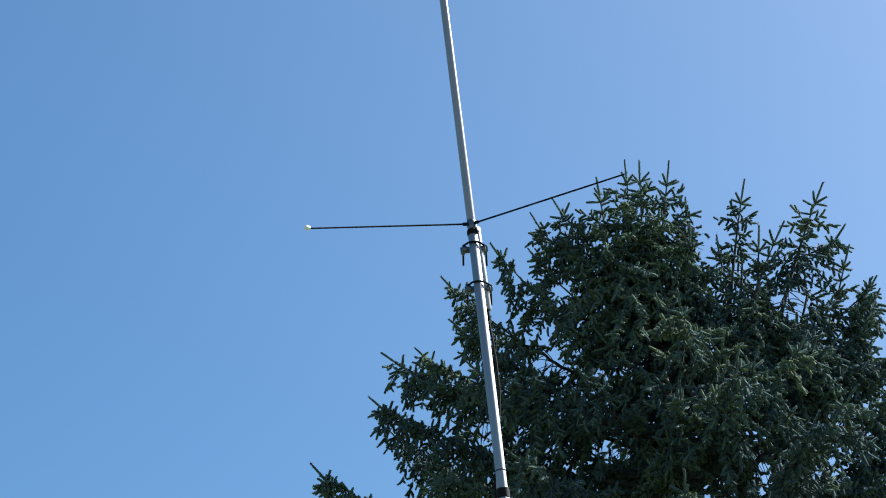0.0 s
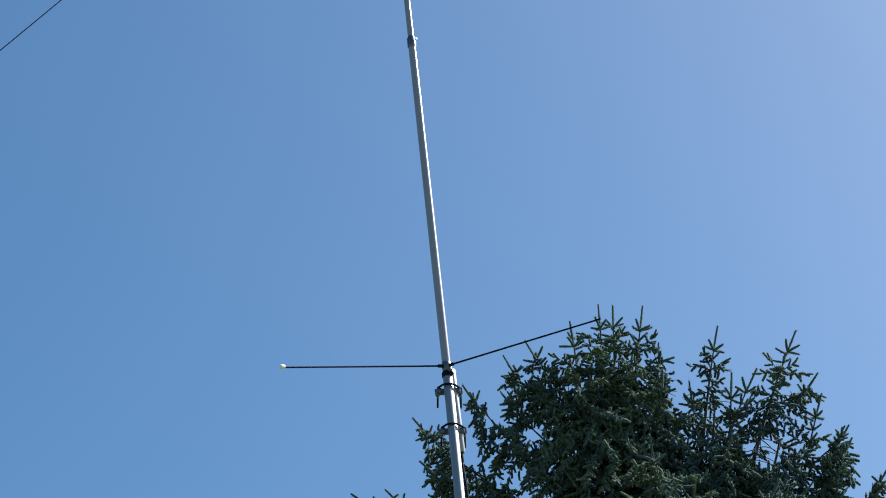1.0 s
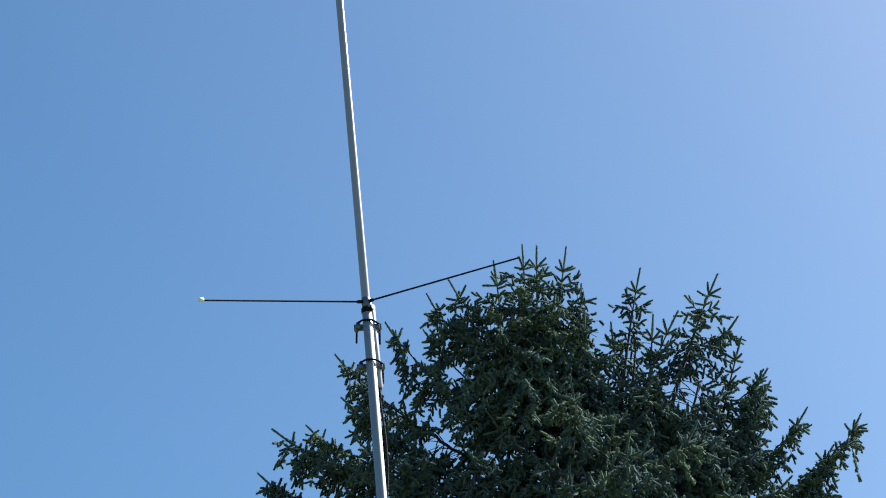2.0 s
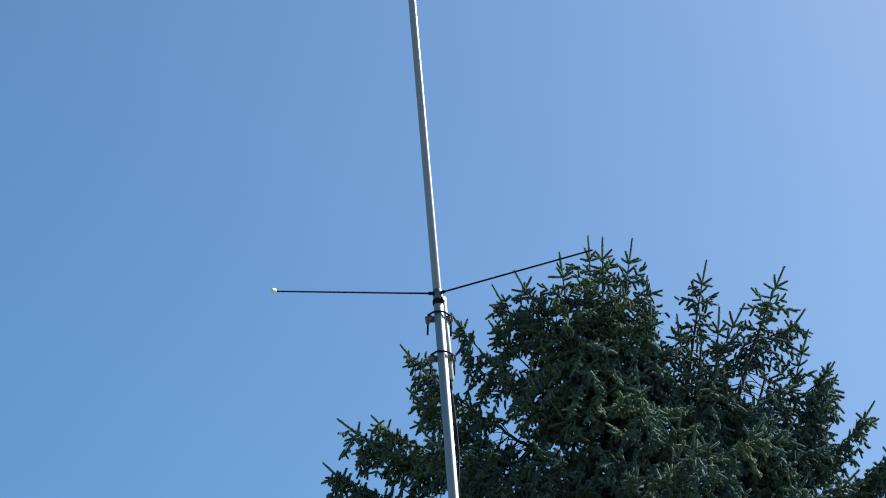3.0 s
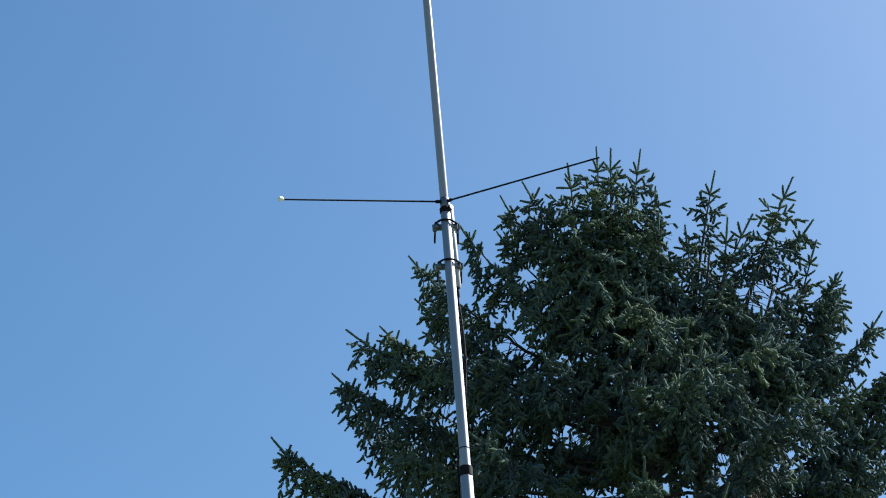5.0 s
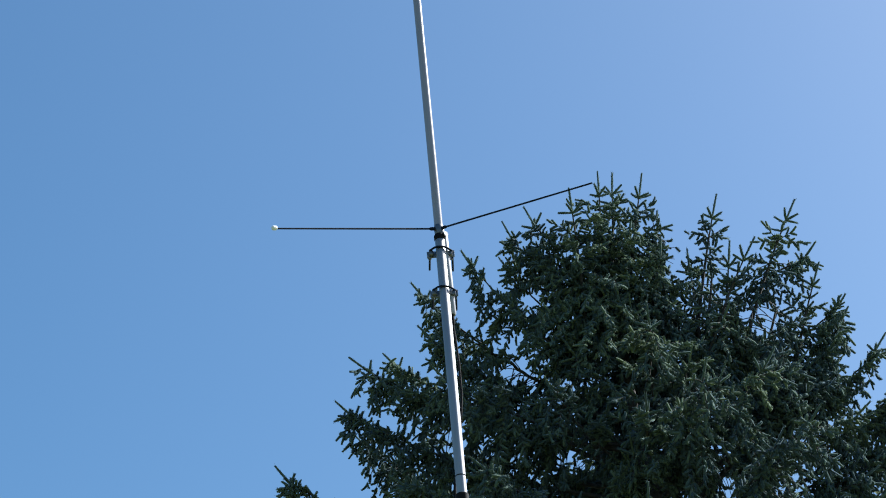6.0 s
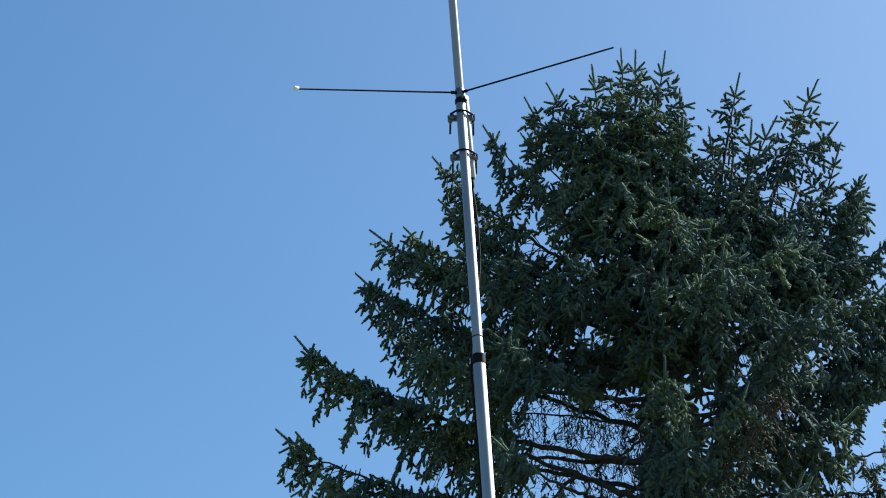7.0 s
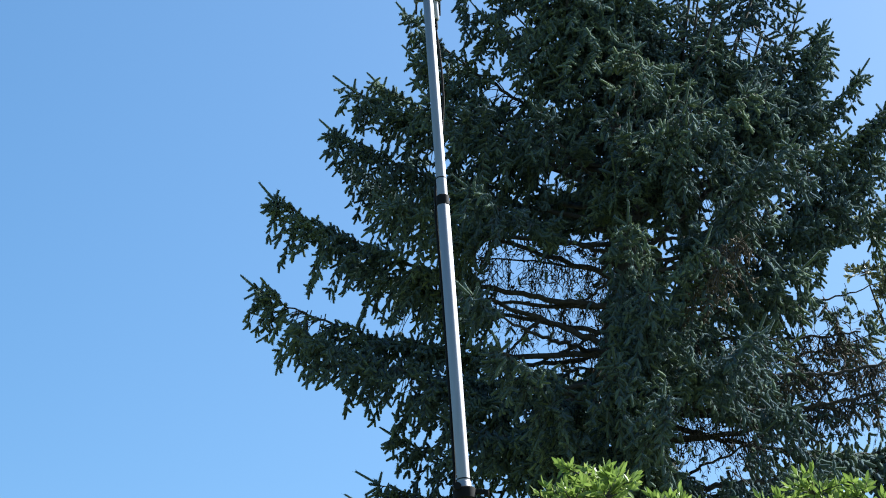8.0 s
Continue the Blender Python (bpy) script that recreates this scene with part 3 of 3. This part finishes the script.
# limbs that draw the outline: base, tip, sag, start, reach, hang, curtain, share of twigs
LIMBS_WEST = [
    (1.353, 12.6, 9.029, 0.835, 12.4, 9.629, 0.1, 0.15, 0.26, 0.4, 0.2, 0.7),
    (1.33, 12.6, 8.937, 0.683, 12.5, 9.568, 0.1, 0.15, 0.26, 0.4, 0.25, 0.7),
    (1.319, 12.6, 8.666, 0.663, 12.6, 9.348, 0.1, 0.15, 0.28, 0.5, 0.3, 0.7),
    (1.366, 12.6, 8.401, 0.394, 12.4, 9.268, 0.16, 0.2, 0.3, 0.5, 0.28, 0.58),
    (1.393, 12.6, 8.14, 0.057, 12.6, 9.137, 0.18, 0.2, 0.34, 0.5, 0.34, 0.85),
    (1.40, 12.6, 8.00, 0.11, 12.5, 8.74, 0.16, 0.3, 0.30, 0.5, 0.28, 0.7),
    (1.416, 12.6, 7.801, -0.137, 12.8, 8.694, 0.14, 0.2, 0.34, 0.5, 0.30, 0.55),
    (1.422, 12.6, 7.927, -0.338, 12.4, 8.443, 0.22, 0.2, 0.34, 0.55, 0.32, 0.85),
    (1.461, 12.6, 7.552, -0.433, 12.5, 8.15, 0.22, 0.2, 0.36, 0.55, 0.32, 0.85),
    (1.497, 12.6, 7.147, -0.335, 13, 8.158, 0.18, 0.25, 0.38, 0.55, 0.4, 0.7),
    (1.491, 12.6, 6.93, -0.818, 12.3, 7.56, 0.34, 0.3, 0.42, 0.6, 0.46, 0.85),
    (1.508, 12.6, 6.639, -0.907, 12.4, 6.953, 0.45, 0.25, 0.45, 0.6, 0.42, 0.85),
    (1.496, 12.6, 6.411, -0.59, 11.9, 6.45, 0.35, 0.3, 0.42, 0.6, 0.32, 0.85),
    (1.48, 12.6, 5.85, 0.02, 12.5, 5.97, 0.25, 0.35, 0.34, 0.5, 0.3, 0.7),
    (1.48, 12.6, 5.65, -0.123, 12.5, 5.68, 0.25, 0.35, 0.36, 0.5, 0.3, 0.7),
    (1.467, 12.6, 5.42, -0.20, 12.8, 5.63, 0.2, 0.35, 0.36, 0.5, 0.3, 0.7),
]
LIMBS_WEST_INNER = [
    (1.424, 12.6, 7.97, 0.196, 11.8, 8.04, 0.15, 0.2, 0.4, 0.5, 0.36, 0.5),
    (1.484, 12.6, 7.635, 0.098, 13.4, 8.455, 0.15, 0.2, 0.4, 0.5, 0.36, 0.5),
    (1.472, 12.6, 7.389, -0.05, 11.8, 7.276, 0.15, 0.2, 0.4, 0.5, 0.4, 0.7),
    (1.505, 12.6, 7.308, 0.433, 11.5, 7.249, 0.15, 0.2, 0.4, 0.5, 0.4, 0.7),
    (1.477, 12.6, 6.754, -0.287, 13.2, 7.524, 0.2, 0.3, 0.4, 0.5, 0.4, 0.7),
    (1.49, 12.6, 6.299, 0.165, 12, 6.17, 0.15, 0.3, 0.4, 0.5, 0.4, 0.7),
    (1.479, 12.6, 6.077, 0.356, 11.6, 5.744, 0.15, 0.3, 0.4, 0.5, 0.4, 0.7),
]
LIMBS_EAST = [
    (2.60, 12.6, 9.36, 2.765, 12.5, 9.40, 0.01, 0.2, 0.08, 0.3, 0.05, 0.7),
    (2.76, 12.6, 8.86, 2.94, 12.5, 8.97, 0.01, 0.2, 0.12, 0.3, 0.08, 0.8),
    (2.70, 12.6, 8.60, 2.87, 12.4, 8.76, 0.02, 0.2, 0.16, 0.4, 0.14, 0.8),
    (1.651, 12.6, 8.669, 1.733, 12.5, 9.664, 0.05, 0.2, 0.26, 0.3, 0.2, 0.7),
    (1.641, 12.6, 8.491, 1.713, 12.3, 9.301, 0.05, 0.2, 0.26, 0.4, 0.3, 0.7),
    (2.374, 12.6, 7.978, 3.191, 12.5, 8.67, 0.12, 0.35, 0.22, 0.5, 0.16, 0.65),
    (2.415, 12.6, 7.56, 3.602, 12.6, 8.686, 0.15, 0.35, 0.28, 0.5, 0.22, 0.6),
    (1.577, 12.6, 7.268, 2.936, 12.4, 8.812, 0.2, 0.4, 0.36, 0.5, 0.35, 0.7),
    (1.603, 12.6, 7.069, 3.236, 12.4, 7.884, 0.15, 0.3, 0.4, 0.6, 0.45, 0.7),
    (1.595, 12.6, 6.911, 2.992, 12.2, 7.375, 0.15, 0.3, 0.4, 0.7, 0.5, 0.7),
    (1.585, 12.6, 6.412, 3.197, 12.8, 6.851, 0.1, 0.3, 0.4, 0.5, 0.35, 0.35),
    (1.641, 12.6, 7.95, 2.80, 12.3, 8.32, 0.1, 0.3, 0.36, 0.5, 0.35, 0.7),
    (1.620, 12.6, 7.60, 2.92, 12.2, 7.98, 0.1, 0.3, 0.38, 0.5, 0.4, 0.7),
    (1.620, 12.6, 7.75, 2.52, 12.0, 8.25, 0.1, 0.3, 0.36, 0.5, 0.4, 0.7),
    (2.55, 12.6, 7.80, 3.34, 12.5, 8.38, 0.1, 0.3, 0.24, 0.5, 0.2, 0.7),
    (2.30, 12.6, 7.50, 3.26, 12.5, 8.02, 0.1, 0.3, 0.36, 0.6, 0.42, 0.65),
    (2.20, 12.6, 7.35, 3.34, 12.6, 7.70, 0.1, 0.3, 0.34, 0.6, 0.40, 0.65),
    (1.573, 12.6, 6.188, 3.116, 12.4, 6.236, 0.1, 0.4, 0.3, 0.6, 0.3, 0.5),
]
LIMBS_FRONT = [
    (1.583, 12.6, 7.39, 1.772, 11.2, 7.724, 0.1, 0.3, 0.4, 0.6, 0.5, 0.7),
    (1.601, 12.6, 7.719, 1.50, 11.5, 8.293, 0.1, 0.3, 0.4, 0.5, 0.5, 0.7),
    (1.592, 12.6, 7.553, 2.196, 11.4, 7.917, 0.1, 0.3, 0.4, 0.5, 0.5, 0.7),
    (1.581, 12.6, 6.989, 2.398, 11.2, 7.419, 0.1, 0.3, 0.4, 0.6, 0.5, 0.7),
    (1.56, 12.6, 6.601, 0.418, 10.8, 6.223, 0.2, 0.6, 0.25, 0.5, 0.2, 0.7),
    (1.54, 12.6, 6.225, 0.579, 10.7, 5.868, 0.2, 0.6, 0.3, 0.5, 0.25, 0.7),
    (1.55, 12.6, 6.411, 1.792, 10.9, 6.607, 0.1, 0.4, 0.4, 0.7, 0.5, 0.7),
]
LIMBS_FRONT_LOW = [
    (1.54, 12.6, 6.225, 1.77, 11.2, 5.976, 0.1, 0.3, 0.4, 0.6, 0.4, 0.7),
    (1.53, 12.6, 6.04, 2.048, 10.8, 6.019, 0.1, 0.4, 0.4, 0.7, 0.4, 0.7),
    (1.55, 12.6, 6.411, 1.361, 11, 6.792, 0.1, 0.3, 0.4, 0.7, 0.5, 0.7),
    (1.53, 12.6, 6.04, 1.454, 10.9, 6.326, 0.1, 0.3, 0.4, 0.7, 0.5, 0.7),
    (1.511, 12.6, 5.68, 1.241, 10.9, 5.854, 0.1, 0.3, 0.4, 0.7, 0.5, 0.7),
    (1.501, 12.6, 5.504, 1.495, 10.8, 5.623, 0.1, 0.3, 0.4, 0.7, 0.5, 0.7),
    (1.511, 12.6, 5.68, 0.876, 11.1, 5.698, 0.1, 0.3, 0.4, 0.7, 0.4, 0.7),
    (1.511, 12.6, 5.68, 2.172, 11.4, 5.653, 0.1, 0.3, 0.4, 0.6, 0.4, 0.7),
    (1.55, 12.6, 6.25, 2.33, 11.4, 5.79, 0.05, 0.55, 0.32, 0.7, 0.34, 0.8),
]
for i, (bx, by, bz, tx, ty, tz, spread) in enumerate(LEADERS):
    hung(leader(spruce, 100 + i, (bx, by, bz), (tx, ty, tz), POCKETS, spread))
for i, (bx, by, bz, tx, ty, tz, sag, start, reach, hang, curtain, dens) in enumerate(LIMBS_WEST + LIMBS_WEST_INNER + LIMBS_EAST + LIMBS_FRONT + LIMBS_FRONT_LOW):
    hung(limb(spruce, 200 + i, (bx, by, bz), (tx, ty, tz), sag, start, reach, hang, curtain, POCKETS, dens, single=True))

# a dying limb whose needles have browned
for i, end in enumerate(((2.02, 10.90, 6.64), (1.88, 10.90, 6.43))):
    hung(limb(spruce, 391 + i, (1.61, 12.50, 7.10), end, 0.02, 0.5, 0.22, 1.0, 0.34, (), 0.6, DRY_NEEDLES, grow=0.55))

# dead inner limbs with a lace of crooked hanging twigs and hardly a needle
def dead_limb(seed, a, b, c, thickness, drop, per_metre, up_share=0.15):
    """A bare limb through three points, with forked twigs that hang from it."""
    rng = np.random.default_rng(seed)
    a, b, c = (np.array(q, float) for q in (a, b, c))
    n = max(10, int(np.linalg.norm(c - a) / 0.05))
    pts = bend(a, 2 * b - (a + c) / 2, c, n)
    pts[1:-1] += rng.normal(0, 0.008, (n - 2, 3))
    wood, rows, tufts = Heap(), [], []
    thick(wood, pts, thickness, thickness * 0.45)

    def grow_twig(p, d, length, r, forks):
        steps = max(3, int(length / 0.035))
        for k in range(steps):
            d = d + rng.normal(0, 0.27, 3) + np.array((0, 0, -0.16))
            d = d / np.linalg.norm(d)
            q = p + d * length / steps
            r2 = r * (1 - 0.6 * (k + 1) / steps)
            rows.append((*p, *q, r * (1 - 0.6 * k / steps), r2))
            if forks and rng.random() < 0.5:
                grow_twig(q, d + rng.normal(0, 0.8, 3), length * rng.uniform(0.2, 0.45), r2 * 0.85, forks - 1)
            elif rng.random() < 0.22:
                tufts.append((*q, *(d + rng.normal(0, 0.5, 3)), rng.uniform(0.02, 0.04), rng.uniform(0.004, 0.008)))
            p = q

    for _ in range(int(per_metre * np.linalg.norm(c - a))):
        u = rng.uniform(0.05, 0.98) * (n - 1)
        i = int(u)
        p = pts[i] * (1 - u + i) + pts[min(i + 1, n - 1)] * (u - i)
        up = 0.8 if rng.random() < up_share else -1.0
        grow_twig(p, np.array((rng.normal(0, 0.5), rng.normal(0, 0.5), up)), drop * rng.uniform(0.35, 1.15), rng.uniform(0.0028, 0.0045), 1)
    rows, tufts = np.array(rows), np.array(tufts)
    sticks(wood, rows[:, 0:3], rows[:, 3:6], rows[:, 6], rows[:, 7])
    ob = hung(linked("dead_limb", wood.mesh("dead_limb", True), spruce, TWIG))
    tagged(ob, "bare grey dead limb with crooked hanging twigs")
    heap = Heap()
    stamp(heap, SPARSE[0], tufts[:, 0:3], tufts[:, 3:6], tufts[:, 6], tufts[:, 7], rng)
    tagged(linked("withered_needles", heap.mesh("withered_needles"), ob, DRY_NEEDLES), kind="stuff")


for i, (a, b, c, r, drop, per) in enumerate([
    ((1.50, 12.6, 6.97), (1.132, 12.6, 6.935), (0.635, 12.6, 6.982), 0.022, 0.22, 75),
    ((1.50, 12.5, 6.61), (1.141, 12.5, 6.729), (0.612, 12.5, 6.946), 0.028, 0.22, 75),
    ((1.50, 12.7, 6.70), (0.894, 12.7, 6.566), (0.182, 12.7, 6.677), 0.020, 0.14, 60),
    ((0.960, 12.5, 6.822), (0.848, 12.5, 6.702), (0.736, 12.5, 6.574), 0.016, 0.16, 90),
    ((1.50, 12.7, 6.95), (1.28, 12.7, 6.75), (0.969, 12.7, 6.587), 0.016, 0.14, 50),
    ((1.50, 12.6, 7.36), (1.164, 12.6, 7.40), (0.562, 12.6, 7.44), 0.012, 0.42, 85),
    ((1.50, 12.9, 7.28), (1.10, 12.9, 7.38), (0.45, 12.9, 7.40), 0.010, 0.38, 60),
    ((1.56, 12.6, 6.01), (1.964, 12.6, 6.034), (2.294, 12.6, 6.095), 0.030, 0.30, 100),
    ((1.56, 12.6, 5.67), (2.02, 12.6, 5.705), (2.491, 12.6, 5.774), 0.028, 0.12, 40),
    ((1.60, 12.5, 6.24), (1.90, 12.5, 6.24), (2.30, 12.5, 6.30), 0.012, 0.26, 85),
    ((1.65, 12.5, 6.47), (2.533, 12.4, 6.388), (3.151, 12.4, 6.492), 0.022, 0.28, 120),
    ((1.65, 12.5, 6.20), (2.518, 12.4, 6.169), (3.134, 12.4, 6.298), 0.020, 0.30, 120),
    ((1.65, 12.7, 6.75), (2.45, 12.6, 6.72), (3.05, 12.6, 6.78), 0.014, 0.32, 110),
]):
    dead_limb(340 + i, a, b, c, r, drop, per)

# limbs all round the trunk that fill the crown
fill = np.random.default_rng(31)
z, k = 2.4, 0
while z < 8.75:
    turn = 2.39996 * k + fill.uniform(-0.3, 0.3)
    cx, cy = math.cos(turn), math.sin(turn)
    far = np.interp(z, (2.4, 5.2, 6.5, 7.5, 8.3, 9.0), (2.7, 2.4, 2.2, 1.7, 1.1, 0.6)) * fill.uniform(0.6, 1.05)
    k += 1
    z += 0.06 if z > 4.2 else 0.16
    if cx < -0.5:
        far *= 0.6
    elif cy < -0.3:
        far *= 0.5 if cx < 0.15 else 0.75
    if (cx < -0.3 and 6.35 < z < 7.45) or (cx > 0.3 and 5.75 < z < 6.1):
        continue   # the bare stretches of the crown
    rise = np.interp(z, (3.7, 6.7, 8.2, 9.2), (-0.25, 0.05, 0.4, 0.6)) * far
    foot = (TRUNK_X + 0.3 * max(0, z - 7.7) * fill.uniform(-0.5, 2.0), TRUNK_Y, z)
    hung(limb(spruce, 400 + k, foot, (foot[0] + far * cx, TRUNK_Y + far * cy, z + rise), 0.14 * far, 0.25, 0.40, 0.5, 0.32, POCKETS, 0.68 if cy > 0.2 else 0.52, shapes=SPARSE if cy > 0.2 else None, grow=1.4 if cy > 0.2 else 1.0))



# ---- shrub and the neighbouring tree ----
def leaf_shape(fold, curl, teeth=False):
    """A pointed leaf of unit length and half-width, folded along its rib and curled."""
    v = [(0, 0, 0)]
    for z, w in ((0.22, 0.7), (0.5, 1.0), (0.78, 0.6)):
        y = curl * z * z
        v += [(-w, y + fold * w, z), (0, y, z), (w, y + fold * w, z)]
    v.append((0, curl, 1.0))
    t = [(0, 2, 1), (0, 3, 2)]
    for a in (1, 4):
        t += [(a, a + 1, a + 4), (a, a + 4, a + 3), (a + 1, a + 2, a + 5), (a + 1, a + 5, a + 4)]
    t += [(7, 8, 10), (8, 9, 10)]
    return np.array(v, float), np.array(t)


LEAVES = [leaf_shape(0.35, 0.5), leaf_shape(0.2, -0.4), leaf_shape(0.5, 1.0)]


LEAF_MESHES = [piece_mesh("leaf", s, SHRUB_LEAF) for s in LEAVES]


def leafy_plant(name, label, category, foot, tips, seed, leaf_mat, leaf_len, leaf_wide, per_tip, ball, stem_r, rise, singles=0):
    """Stems from one foot to several tips, each tip with side twigs and leaves in whorls."""
    rng = np.random.default_rng(seed)
    root = tagged(empty(name, foot), label, category)
    foot = np.array(foot, float)
    for tip in tips:
        tip = np.array(tip, float)
        wood, heap = Heap(), Heap()
        mid = foot * 0.5 + tip * 0.5 + np.array((0, 0, rise))
        pts = bend(foot, mid, tip, 18)
        thick(wood, pts, stem_r, 0.004, 7)
        rows, tw = [], []
        for _ in range(per_tip):
            a = pts[rng.integers(13, 18)]
            d = rng.normal(0, 1, 3)
            d /= np.linalg.norm(d)
            d[2] = abs(d[2]) * 0.8 - 0.1
            l = ball * rng.uniform(0.35, 1.0)
            b = a + d * l
            tw.append((*a, *b, 0.004, 0.0015))
            for q in np.linspace(0.45, 1.0, 5):
                side = rng.normal(0, 1, 3)
                for sg in (-1, 1):
                    rows.append((*(a + d * l * q), *(d * 0.7 + sg * side * 0.55 + np.array((0, 0, 0.1))), leaf_len * rng.uniform(0.6, 1.15)))
            rows.append((*b, *(d + np.array((0, 0, 0.4))), leaf_len))
        tw = np.array(tw)
        sticks(wood, tw[:, :3], tw[:, 3:6], tw[:, 6], tw[:, 7])
        stem = linked("stem", wood.mesh("stem", True), root, TWIG)
        fix(stem, root)
        g = np.array(rows)
        if singles:
            order = np.argsort(-g[:, 2] + 0.4 * g[:, 1])
            pieces("leaf", LEAF_MESHES, g[order[:singles]], g[order[:singles], 6] * leaf_wide, stem, rng)
            g = g[order[singles:]]
        kind = rng.integers(0, 3, len(g))
        for k, shape in enumerate(LEAVES):
            h = g[kind == k]
            stamp(heap, shape, h[:, :3], h[:, 3:6], h[:, 6], h[:, 6] * leaf_wide, rng)
        tagged(linked("leaves", heap.mesh("leaves", True), stem, leaf_mat), kind="stuff")
    return root


SHRUB = "tall bright yellow-green leafy shrub in full sun"
leafy_plant("shrub", SHRUB, "shrub", (0.74, 7.7, 0), [(0.74, 7.65, 4.09), (0.64, 7.65, 3.96), (0.84, 7.6, 4.02), (0.77, 7.75, 4.02), (0.69, 7.55, 3.94), (0.81, 7.5, 3.95)], 11, SHRUB_LEAF, 0.052, 0.17, 64, 0.145, 0.02, 0.05, 48)
leafy_plant("shrub", SHRUB, "shrub", (1.5, 8.0, 0), [(1.12, 7.92, 4.02), (1.20, 7.9, 3.98), (1.44, 7.95, 3.97), (1.55, 7.92, 4.03), (1.68, 7.88, 4.10), (1.78, 7.95, 4.06), (1.88, 7.92, 4.09), (1.98, 7.95, 4.04)], 12, SHRUB_LEAF, 0.052, 0.17, 58, 0.135, 0.02, 0.05, 36)
leafy_plant("broadleaf_tree", "olive green broadleaf tree partly behind the spruce", "tree", (5.0, 13.8, 0), [(3.44, 13.6, 7.95), (3.36, 13.6, 7.66), (3.52, 13.7, 8.12), (3.47, 13.6, 7.5), (3.62, 13.6, 7.85), (4.2, 13.8, 8.5), (4.4, 13.9, 8.0)], 13, TREE_LEAF, 0.05, 0.26, 44, 0.17, 0.08, 0.9)
